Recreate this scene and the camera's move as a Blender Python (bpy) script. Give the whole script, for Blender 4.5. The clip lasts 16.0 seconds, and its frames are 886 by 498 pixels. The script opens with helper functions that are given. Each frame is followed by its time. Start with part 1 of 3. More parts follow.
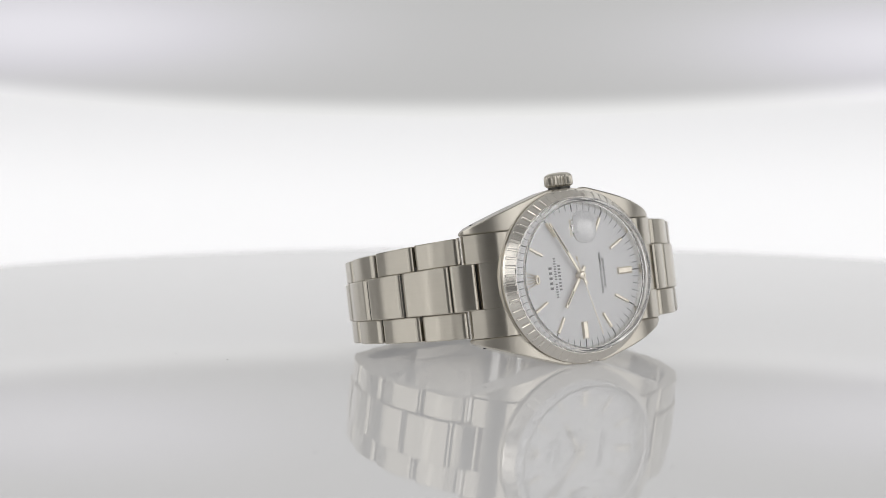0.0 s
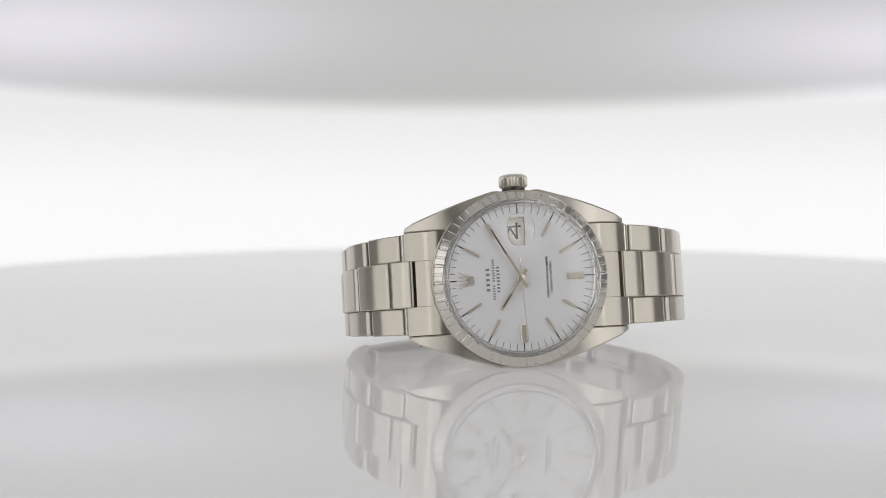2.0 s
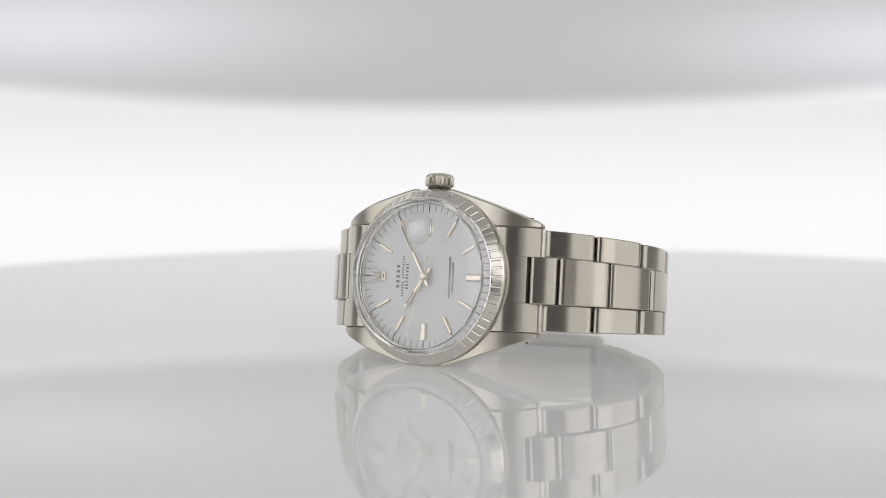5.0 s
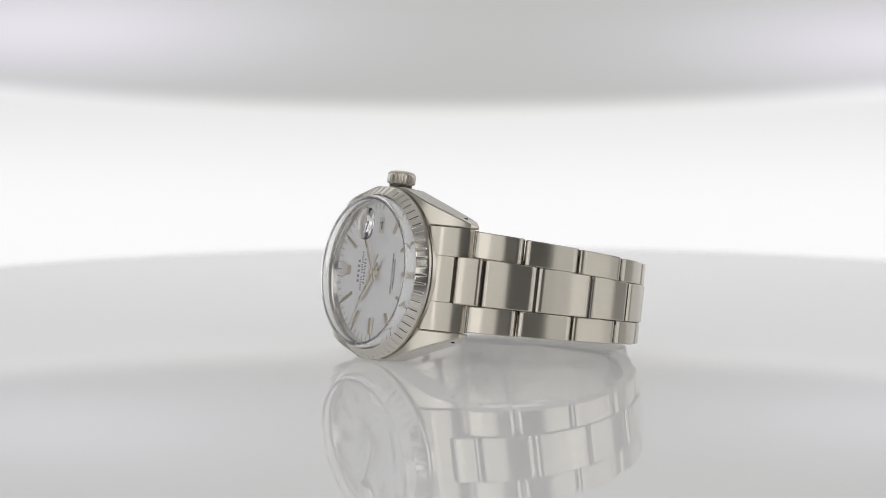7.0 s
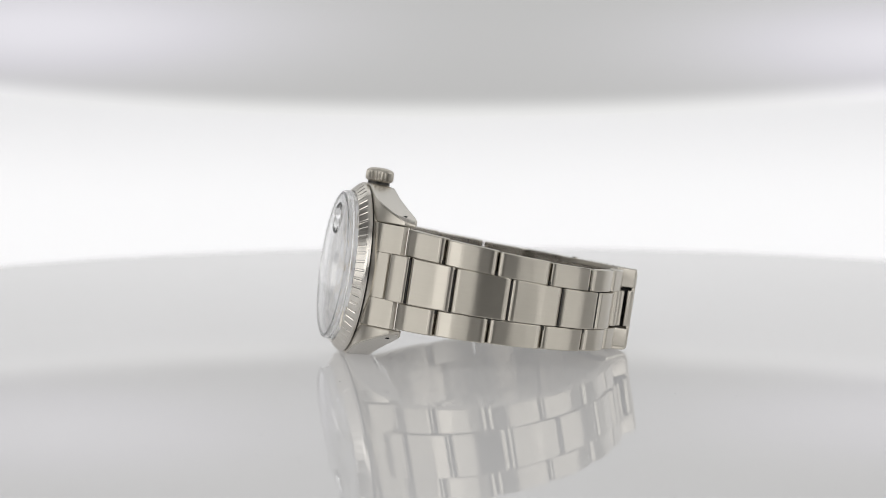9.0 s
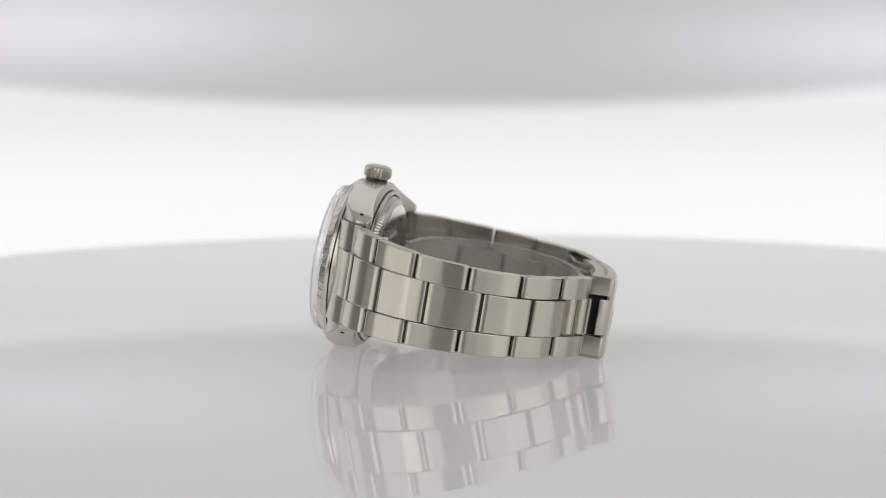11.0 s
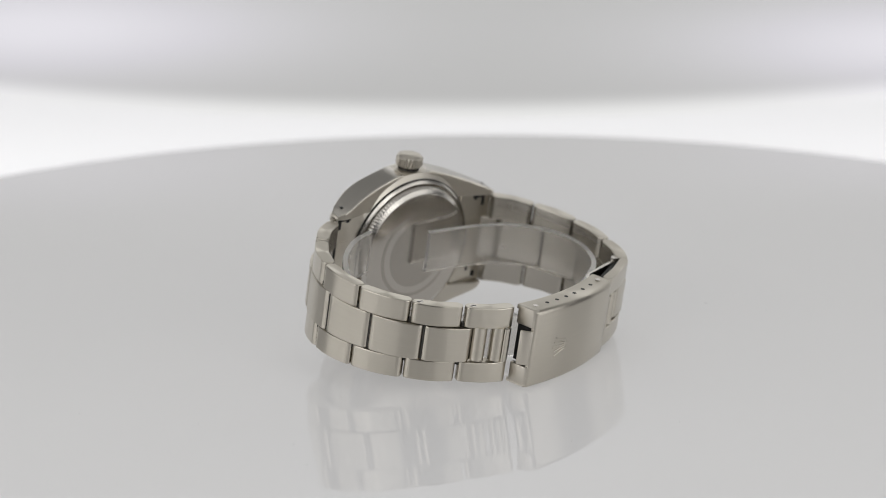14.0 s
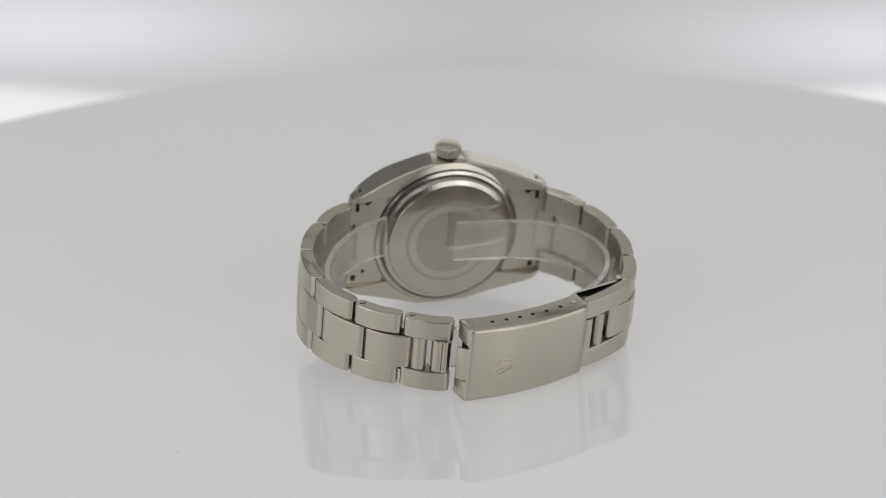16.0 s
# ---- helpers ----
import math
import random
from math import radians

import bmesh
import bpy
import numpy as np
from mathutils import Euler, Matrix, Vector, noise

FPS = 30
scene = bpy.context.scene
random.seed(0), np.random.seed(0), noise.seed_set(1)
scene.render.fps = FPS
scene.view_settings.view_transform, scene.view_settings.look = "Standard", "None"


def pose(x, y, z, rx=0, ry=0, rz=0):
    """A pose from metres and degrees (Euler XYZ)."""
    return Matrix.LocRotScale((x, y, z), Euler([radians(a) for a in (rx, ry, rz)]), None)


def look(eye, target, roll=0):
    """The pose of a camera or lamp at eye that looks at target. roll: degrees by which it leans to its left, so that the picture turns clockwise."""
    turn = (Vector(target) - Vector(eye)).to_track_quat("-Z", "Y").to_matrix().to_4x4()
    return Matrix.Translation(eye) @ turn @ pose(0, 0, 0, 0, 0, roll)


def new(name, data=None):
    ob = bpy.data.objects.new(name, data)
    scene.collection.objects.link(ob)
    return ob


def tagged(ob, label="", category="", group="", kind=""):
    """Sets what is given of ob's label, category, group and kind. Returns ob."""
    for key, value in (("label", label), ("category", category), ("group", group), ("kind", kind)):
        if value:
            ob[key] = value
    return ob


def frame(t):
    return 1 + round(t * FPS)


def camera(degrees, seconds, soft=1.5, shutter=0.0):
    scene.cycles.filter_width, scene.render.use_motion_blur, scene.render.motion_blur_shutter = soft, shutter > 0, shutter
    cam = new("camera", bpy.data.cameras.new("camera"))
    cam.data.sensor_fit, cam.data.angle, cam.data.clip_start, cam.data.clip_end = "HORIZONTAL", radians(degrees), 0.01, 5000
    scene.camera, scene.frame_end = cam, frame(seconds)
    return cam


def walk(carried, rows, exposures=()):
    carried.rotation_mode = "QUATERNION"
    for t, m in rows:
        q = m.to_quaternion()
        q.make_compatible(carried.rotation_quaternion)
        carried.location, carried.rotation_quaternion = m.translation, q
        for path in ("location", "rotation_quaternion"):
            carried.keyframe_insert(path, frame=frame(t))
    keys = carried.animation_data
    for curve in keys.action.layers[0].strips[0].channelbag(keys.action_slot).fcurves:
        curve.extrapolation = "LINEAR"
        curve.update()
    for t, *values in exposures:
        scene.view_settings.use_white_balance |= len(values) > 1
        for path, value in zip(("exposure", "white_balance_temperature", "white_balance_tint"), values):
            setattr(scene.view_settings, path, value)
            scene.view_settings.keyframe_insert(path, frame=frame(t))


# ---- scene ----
MM = 0.001


# camera: arm that stays level, then lifts about the turntable's middle
def lift(t):
    """Degrees by which the camera arm has risen."""
    start, ease, speed = 9.945, 1.482, 2.897
    if t <= start:
        return 0.0
    if t < start + ease:
        return speed * (t - start) ** 2 / (2 * ease)
    return speed * (t - start - ease / 2)


def swing(t, m):
    """The pose m carried round the arm's pivot by the lift at t."""
    pivot = Matrix.Translation((0, 0.00225, 0.00688))
    return pivot @ pose(0, 0, 0, -lift(t)) @ pivot.inverted() @ m


EYE = Vector((0, -0.5205, 0.0754))
YAW, PITCH = radians(1.06), radians(6.084)
AIM = EYE + Vector((-math.sin(YAW) * math.cos(PITCH), math.cos(YAW) * math.cos(PITCH), -math.sin(PITCH)))
TIMES = [i * 0.25 for i in range(65)]

cam = camera(19.66, 16.0, soft=0.8)
cam.data.dof.use_dof = True
cam.data.dof.focus_distance = 0.495
cam.data.dof.aperture_fstop = 18.0
walk(cam, [(t, swing(t, look(EYE, AIM))) for t in TIMES])

# ---- world and lamps ----
world = bpy.data.worlds.new("studio_world")
scene.world = world
world.use_nodes = True
world.node_tree.nodes["Background"].inputs[0].default_value = (0.9, 0.93, 1.0, 1)
world.node_tree.nodes["Background"].inputs[1].default_value = 0.02
scene.view_settings.exposure = 0.0


def area_lamp(name, eye, target, w, h, power, colour=(1, 1, 1)):
    data = bpy.data.lights.new(name, "AREA")
    data.shape, data.size, data.size_y = "RECTANGLE", w, h
    data.energy, data.color = power, colour
    ob = new(name, data)
    ob.matrix_world = look(eye, target)
    return ob


area_lamp("top_softbox_light", (0, 0.02, 0.57), (0, 0.0, 0), 0.80, 0.62, 0.42, (1.0, 0.985, 0.96))
area_lamp("side_softbox_light", (-0.73, -0.26, 0.20), (0, -0.05, 0.04), 0.72, 0.44, 1.08, (1.0, 0.99, 0.98))
area_lamp("side_softbox_light", (0.73, -0.26, 0.20), (0, -0.05, 0.04), 0.72, 0.44, 1.08, (1.0, 0.99, 0.98))
area_lamp("front_softbox_light", (-0.45, -0.62, 0.36), (0, 0, 0.02), 0.50, 0.52, 1.12, (1.0, 0.99, 0.98))
area_lamp("front_softbox_light", (0.45, -0.62, 0.36), (0, 0, 0.02), 0.50, 0.52, 1.12, (1.0, 0.99, 0.98))


# ---- materials ----
def material(name):
    m = bpy.data.materials.new(name)
    m.use_nodes = True
    return m, m.node_tree.nodes, m.node_tree.links, m.node_tree.nodes["Principled BSDF"]


def noise_node(nodes, links, scale, stretch=(1, 1, 1), detail=3.0):
    tc, mp, nz = nodes.new("ShaderNodeTexCoord"), nodes.new("ShaderNodeMapping"), nodes.new("ShaderNodeTexNoise")
    mp.inputs["Scale"].default_value = stretch
    nz.inputs["Scale"].default_value = scale
    nz.inputs["Detail"].default_value = detail
    links.new(tc.outputs["Object"], mp.inputs[0])
    links.new(mp.outputs[0], nz.inputs[0])
    return nz


def ranged(nodes, links, out, lo, hi):
    r = nodes.new("ShaderNodeMapRange")
    r.inputs[1].default_value, r.inputs[2].default_value = 0.3, 0.7
    r.inputs[3].default_value, r.inputs[4].default_value = lo, hi
    links.new(out, r.inputs[0])
    return r.outputs[0]


def mixed(nodes, links, fac, a, b):
    x = nodes.new("ShaderNodeMix")
    x.data_type = "RGBA"
    x.inputs["A"].default_value, x.inputs["B"].default_value = (*a, 1), (*b, 1)
    links.new(fac, x.inputs["Factor"])
    return x.outputs["Result"]


def metal(name, colour, rough, brushed=0.0, stretch=(1, 1, 1), aniso=0.0, turn=0.0, axis="Z"):
    m, n, l, p = material(name)
    p.inputs["Metallic"].default_value = 1.0
    big = noise_node(n, l, 130, detail=4)
    l.new(mixed(n, l, big.outputs[0], [c * 0.97 for c in colour], [min(1, c * 1.025) for c in colour]), p.inputs["Base Color"])
    fine = noise_node(n, l, 1500, stretch, 2)
    if aniso:
        l.new(mixed(n, l, fine.outputs[0], [c * 0.965 for c in colour], [min(1, c * 1.03) for c in colour]), p.inputs["Base Color"])
    l.new(ranged(n, l, (fine if aniso else big).outputs[0], rough * 0.95, rough * 1.06), p.inputs["Roughness"])
    if brushed:
        b = n.new("ShaderNodeBump")
        b.inputs["Strength"].default_value, b.inputs["Distance"].default_value = brushed, 0.00003
        l.new(fine.outputs[0], b.inputs["Height"])
        l.new(b.outputs[0], p.inputs["Normal"])
    if aniso:
        p.inputs["Anisotropic"].default_value = aniso
        p.inputs["Anisotropic Rotation"].default_value = turn
        tg = n.new("ShaderNodeTangent")
        tg.direction_type, tg.axis = "RADIAL", axis
        l.new(tg.outputs[0], p.inputs["Tangent"])
    return m


STEEL = (0.60, 0.565, 0.50)
brushed_steel = metal("brushed_steel", (0.575, 0.54, 0.472), 0.29, 0.0, (0.12, 0.12, 1.6), 0.9, 0.25)
satin_steel = metal("satin_steel", STEEL, 0.34, 0.0)
bezel_steel = metal("bezel_steel", (0.69, 0.66, 0.61), 0.25)
polished_steel = metal("polished_steel", (0.60, 0.575, 0.535), 0.22)
rehaut_steel = metal("inner_ring_steel", (0.80, 0.79, 0.76), 0.16)
flank_steel = metal("polished_flank_steel", (0.60, 0.575, 0.53), 0.24)
back_steel = metal("caseback_steel", (0.56, 0.53, 0.485), 0.13, 0.0, (4, 0.5, 0.5))
# steel coloured nearly black, painting the shade in link gaps and under the crown
gap_shade_steel = metal("shadowed_steel", (0.07, 0.067, 0.062), 0.4)
# duller inner link faces, also darkened for the shade inside the loop
inner_shade_steel = metal("inner_shade_steel", (0.48, 0.455, 0.41), 0.26)
disc_steel = metal("caseback_disc_steel", (0.45, 0.425, 0.385), 0.2)
marker_metal = metal("pale_gold_marker", (0.82, 0.76, 0.66), 0.3)


def plain(name, colour, rough, coat=0.0, spread=0.04, scale=200):
    m, n, l, p = material(name)
    nz = noise_node(n, l, scale, detail=4)
    l.new(mixed(n, l, nz.outputs[0], [c * (1 - spread) for c in colour], [min(1, c * (1 + spread)) for c in colour]), p.inputs["Base Color"])
    p.inputs["Roughness"].default_value = rough
    p.inputs["Coat Weight"].default_value = coat
    return m


ink = plain("black_ink", (0.03, 0.03, 0.032), 0.4)
grey_ink = plain("grey_ink", (0.16, 0.16, 0.17), 0.4)
print_grey = plain("print_grey", (0.27, 0.27, 0.28), 0.45)
# near-black that paints the shade inside gaps, slots, notches and holes
recess_shade = plain("recess_shade_black", (0.008, 0.008, 0.008), 0.6)
date_paper = plain("date_disc_white", (0.72, 0.70, 0.63), 0.5)
wall_paint = plain("pale_lining", (0.38, 0.38, 0.38), 0.7, spread=0.05, scale=8)
front_cloth = plain("curtain_cloth", (0.10, 0.10, 0.10), 0.8, spread=0.08, scale=12)

dial_silver, n, l, p = material("silvered_dial")
nz = noise_node(n, l, 300, detail=5)
l.new(mixed(n, l, nz.outputs[0], (0.86, 0.86, 0.875), (0.895, 0.895, 0.91)), p.inputs["Base Color"])
p.inputs["Roughness"].default_value = 0.42
p.inputs["Metallic"].default_value = 0.05


def clear(name, ior, rough, tint=(1, 1, 1)):
    m, n, l, p = material(name)
    p.inputs["Transmission Weight"].default_value = 1.0
    p.inputs["IOR"].default_value = ior
    p.inputs["Roughness"].default_value = rough
    p.inputs["Base Color"].default_value = (*tint, 1)
    return m


rim_acrylic = clear("rim_acrylic", 1.49, 0.02, (0.99, 0.99, 0.99))
rim_acrylic.node_tree.nodes["Principled BSDF"].inputs["Transmission Weight"].default_value = 0.93
# the flat of the crystal: clear sheet with a gloss that grows towards grazing angles
crystal_acrylic, n, l, p = material("crystal_acrylic")
n.remove(p)
see, shine, fres, both = n.new("ShaderNodeBsdfTransparent"), n.new("ShaderNodeBsdfGlossy"), n.new("ShaderNodeLayerWeight"), n.new("ShaderNodeMixShader")
see.inputs[0].default_value = (0.985, 0.985, 0.985, 1)
shine.inputs["Roughness"].default_value = 0.03
fres.inputs[0].default_value = 0.5
steep, gloss = n.new("ShaderNodeMath"), n.new("ShaderNodeMapRange")
steep.operation = "POWER"
steep.inputs[1].default_value = 4.0
l.new(fres.outputs["Facing"], steep.inputs[0])
l.new(steep.outputs[0], gloss.inputs[0])
gloss.inputs[3].default_value, gloss.inputs[4].default_value = 0.025, 0.85
l.new(gloss.outputs[0], both.inputs[0])
l.new(see.outputs[0], both.inputs[1])
l.new(shine.outputs[0], both.inputs[2])
l.new(both.outputs[0], n["Material Output"].inputs[0])
lens_acrylic = clear("lens_acrylic", 1.55, 0.0, (0.99, 0.99, 0.99))
holder_plastic = clear("holder_plastic", 1.3, 0.22, (0.95, 0.935, 0.91))
holder_plastic.node_tree.nodes["Principled BSDF"].inputs["Transmission Weight"].default_value = 0.92
holder_edge = clear("holder_edge", 1.2, 0.3, (0.97, 0.97, 0.965))
holder_edge.node_tree.nodes["Principled BSDF"].inputs["Transmission Weight"].default_value = 0.93

# white turntable: glossy milky acrylic, faint clouding; light from below painted as emission
disc_acrylic, n, l, p = material("white_acrylic")
cloud = noise_node(n, l, 14, detail=3)
l.new(mixed(n, l, cloud.outputs[0], (0.50, 0.50, 0.50), (0.53, 0.53, 0.53)), p.inputs["Base Color"])
p.inputs["Roughness"].default_value = 0.30
p.inputs["Specular IOR Level"].default_value = 0.0
p.inputs["Coat Weight"].default_value = 0.96
p.inputs["Coat IOR"].default_value = 1.39
# even self-glow stands in for lamps under the plate
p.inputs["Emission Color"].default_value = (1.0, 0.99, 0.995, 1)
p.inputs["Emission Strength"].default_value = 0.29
micro = noise_node(n, l, 60, detail=4)
l.new(ranged(n, l, micro.outputs[0], 0.014, 0.03), p.inputs["Coat Roughness"])


def glow(name, colour, strength):
    m, n, l, p = material(name)
    nz = noise_node(n, l, 3, detail=2)
    l.new(mixed(n, l, nz.outputs[0], [c * 0.985 for c in colour], colour), p.inputs["Emission Color"])
    p.inputs["Emission Strength"].default_value = strength
    p.inputs["Base Color"].default_value = (0.5, 0.5, 0.5, 1)
    p.inputs["Roughness"].default_value = 0.6
    return m, n, l, p


backlight, n, l, p = glow("backlight_diffuser", (0.992, 0.988, 1.0), 0.78)
# its lamps sit low, so it fades towards the top
tc, sep, fade = n.new("ShaderNodeTexCoord"), n.new("ShaderNodeSeparateXYZ"), n.new("ShaderNodeMapRange")
l.new(tc.outputs["Object"], sep.inputs[0])
l.new(sep.outputs[2], fade.inputs[0])
fade.interpolation_type = "SMOOTHSTEP"
fade.inputs[1].default_value, fade.inputs[2].default_value = 0.0, 0.045
fade.inputs[3].default_value, fade.inputs[4].default_value = 0.745, 0.60
l.new(fade.outputs[0], p.inputs["Emission Strength"])

# grey translucent hood: even glow and two cool end spots painted as emission
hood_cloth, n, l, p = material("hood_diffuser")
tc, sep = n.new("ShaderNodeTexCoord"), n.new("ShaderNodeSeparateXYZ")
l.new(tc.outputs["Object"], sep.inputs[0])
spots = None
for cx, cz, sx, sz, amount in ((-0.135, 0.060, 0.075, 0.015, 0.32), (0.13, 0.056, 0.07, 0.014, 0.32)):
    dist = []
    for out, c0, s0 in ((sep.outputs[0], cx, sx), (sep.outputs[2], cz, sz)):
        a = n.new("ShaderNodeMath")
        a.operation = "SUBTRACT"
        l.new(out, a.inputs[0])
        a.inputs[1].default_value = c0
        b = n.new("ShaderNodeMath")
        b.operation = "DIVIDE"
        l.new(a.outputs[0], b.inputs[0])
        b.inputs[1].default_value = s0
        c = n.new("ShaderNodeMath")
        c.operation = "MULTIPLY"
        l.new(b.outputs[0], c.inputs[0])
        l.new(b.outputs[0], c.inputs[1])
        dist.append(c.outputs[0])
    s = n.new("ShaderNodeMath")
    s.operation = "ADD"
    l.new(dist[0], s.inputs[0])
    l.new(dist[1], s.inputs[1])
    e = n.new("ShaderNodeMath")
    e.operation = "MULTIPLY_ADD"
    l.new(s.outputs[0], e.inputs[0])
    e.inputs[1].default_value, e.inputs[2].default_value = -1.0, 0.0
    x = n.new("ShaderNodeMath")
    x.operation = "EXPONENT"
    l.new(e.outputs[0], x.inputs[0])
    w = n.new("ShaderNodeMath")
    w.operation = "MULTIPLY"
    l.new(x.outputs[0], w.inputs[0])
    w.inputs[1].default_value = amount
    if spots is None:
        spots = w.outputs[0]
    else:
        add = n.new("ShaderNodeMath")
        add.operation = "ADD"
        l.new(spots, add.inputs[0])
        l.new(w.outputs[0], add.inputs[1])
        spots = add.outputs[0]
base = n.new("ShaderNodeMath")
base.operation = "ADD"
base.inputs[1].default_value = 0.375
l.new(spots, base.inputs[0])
# panel light showing through the thin hem, painted as extra emission
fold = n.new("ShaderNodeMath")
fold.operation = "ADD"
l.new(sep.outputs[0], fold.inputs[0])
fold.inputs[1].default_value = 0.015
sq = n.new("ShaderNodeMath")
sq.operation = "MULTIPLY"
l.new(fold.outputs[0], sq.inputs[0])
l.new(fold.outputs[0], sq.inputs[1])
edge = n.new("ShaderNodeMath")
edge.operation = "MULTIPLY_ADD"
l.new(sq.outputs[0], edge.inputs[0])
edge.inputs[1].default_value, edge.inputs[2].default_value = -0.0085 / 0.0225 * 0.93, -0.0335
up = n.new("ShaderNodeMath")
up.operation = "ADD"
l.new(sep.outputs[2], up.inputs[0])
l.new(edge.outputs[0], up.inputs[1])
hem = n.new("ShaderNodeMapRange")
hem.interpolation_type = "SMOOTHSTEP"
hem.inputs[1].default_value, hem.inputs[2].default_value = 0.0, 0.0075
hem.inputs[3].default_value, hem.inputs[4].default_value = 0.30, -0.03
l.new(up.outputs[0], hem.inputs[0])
total = n.new("ShaderNodeMath")
total.operation = "ADD"
# added glow on the unseen upper half, to brighten upward-facing steel
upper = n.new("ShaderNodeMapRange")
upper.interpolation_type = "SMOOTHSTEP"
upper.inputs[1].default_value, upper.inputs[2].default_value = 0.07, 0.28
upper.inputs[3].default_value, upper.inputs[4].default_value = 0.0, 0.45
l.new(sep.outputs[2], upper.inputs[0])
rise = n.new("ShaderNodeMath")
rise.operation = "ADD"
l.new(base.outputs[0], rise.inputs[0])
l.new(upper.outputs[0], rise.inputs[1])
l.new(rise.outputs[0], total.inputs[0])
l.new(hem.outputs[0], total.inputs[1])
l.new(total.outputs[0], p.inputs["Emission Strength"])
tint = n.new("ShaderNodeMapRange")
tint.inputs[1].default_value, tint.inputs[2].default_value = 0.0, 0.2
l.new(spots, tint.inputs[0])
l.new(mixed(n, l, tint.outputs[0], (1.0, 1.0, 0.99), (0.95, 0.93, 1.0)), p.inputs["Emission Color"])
p.inputs["Base Color"].default_value = (0.3, 0.3, 0.3, 1)
p.inputs["Roughness"].default_value = 0.8


# ---- mesh helpers (numbers in millimetres) ----
def mesh_ob(name, bm, mat, parent=None, label="", smooth=18, mm=True):
    if mm:
        bmesh.ops.scale(bm, vec=(MM, MM, MM), verts=bm.verts)
    bmesh.ops.recalc_face_normals(bm, faces=bm.faces)
    data = bpy.data.meshes.new(name)
    bm.to_mesh(data)
    bm.free()
    data.materials.append(mat)
    if any(f.material_index for f in data.polygons):
        data.materials.append(inner_shade_steel)
    if smooth:
        for f in data.polygons:
            f.use_smooth = True
        data.set_sharp_from_angle(angle=radians(smooth))
    ob = new(name, data)
    if parent is not None:
        ob.parent = parent
    return tagged(ob, label)


def part(name, bm, mat, parent, label="", smooth=18):
    return mesh_ob(name, bm, mat, parent, label, smooth)


def lathe(bm, profile, seg=96, close=False):
    """Turns (radius, y) round the y axis."""
    rings = []
    for r, y in profile:
        if r < 1e-6:
            rings.append([bm.verts.new((0, y, 0))])
        else:
            rings.append([bm.verts.new((r * math.cos(2 * math.pi * i / seg), y, r * math.sin(2 * math.pi * i / seg))) for i in range(seg)])
    pairs = list(zip(rings, rings[1:])) + ([(rings[-1], rings[0])] if close else [])
    for a, b in pairs:
        for i in range(seg):
            j = (i + 1) % seg
            q = [a[i % len(a)], a[j % len(a)], b[j % len(b)], b[i % len(b)]]
            q = list(dict.fromkeys(q))
            if len(q) > 2:
                bm.faces.new(q)
    return bm


def loft(bm, sections, caps=True):
    rings = [[bm.verts.new(v) for v in s] for s in sections]
    k = len(rings[0])
    for a, b in zip(rings, rings[1:]):
        for i in range(k):
            bm.faces.new((a[i], a[(i + 1) % k], b[(i + 1) % k], b[i]))
    if caps:
        bm.faces.new(rings[0][::-1])
        bm.faces.new(rings[-1])
    return bm


def bevel(bm, width, seg=2, sharp=30):
    bmesh.ops.recalc_face_normals(bm, faces=bm.faces)
    edges = [e for e in bm.edges if len(e.link_faces) == 2 and e.calc_face_angle(0) > radians(sharp)]
    bmesh.ops.bevel(bm, geom=edges, offset=width, segments=seg, profile=0.5, affect="EDGES", clamp_overlap=True)
    return bm


def box(bm, x0, x1, y0, y1, z0, z1):
    return loft(bm, [[(x0, y0, z0), (x1, y0, z0), (x1, y1, z0), (x0, y1, z0)], [(x0, y0, z1), (x1, y0, z1), (x1, y1, z1), (x0, y1, z1)]])


def rod(bm, a, b, r, seg=12, r2=None):
    a, b = Vector(a), Vector(b)
    q = (b - a).to_track_quat("Z", "Y")
    r2 = r if r2 is None else r2
    return loft(bm, [[a + q @ Vector((r * math.cos(2 * math.pi * i / seg), r * math.sin(2 * math.pi * i / seg), 0)) for i in range(seg)],
                     [b + q @ Vector((r2 * math.cos(2 * math.pi * i / seg), r2 * math.sin(2 * math.pi * i / seg), 0)) for i in range(seg)]])


def lerp(table, x):
    return float(np.interp(x, [a for a, b in table], [b for a, b in table]))


# ---- the studio box ----
def enclosure():
    def wall(name, x0, x1, y0, y1, z0, z1, mat, label):
        bm = box(bmesh.new(), x0, x1, y0, y1, z0, z1)
        return tagged(mesh_ob(name, bm, mat, None, label, 0, False), category="wall", kind="structure")
    wall("floor", -0.9, 0.9, -1.1, 0.75, -0.42, -0.40, wall_paint, "pale lined floor below the turntable")
    wall("wall_west", -0.92, -0.90, -1.1, 0.75, -0.40, 0.60, wall_paint, "pale lined side of the photo box")
    wall("wall_east", 0.90, 0.92, -1.1, 0.75, -0.40, 0.60, wall_paint, "pale lined side of the photo box")
    wall("wall_north", -0.92, 0.92, 0.75, 0.77, -0.42, 0.62, wall_paint, "pale lined rear of the photo box")
    wall("wall_south", -0.92, 0.92, -1.12, -1.10, -0.42, 0.62, front_cloth, "grey curtain behind the camera")
    wall("ceiling", -0.92, 0.92, -1.1, 0.75, 0.60, 0.62, wall_paint, "pale lined top of the photo box")


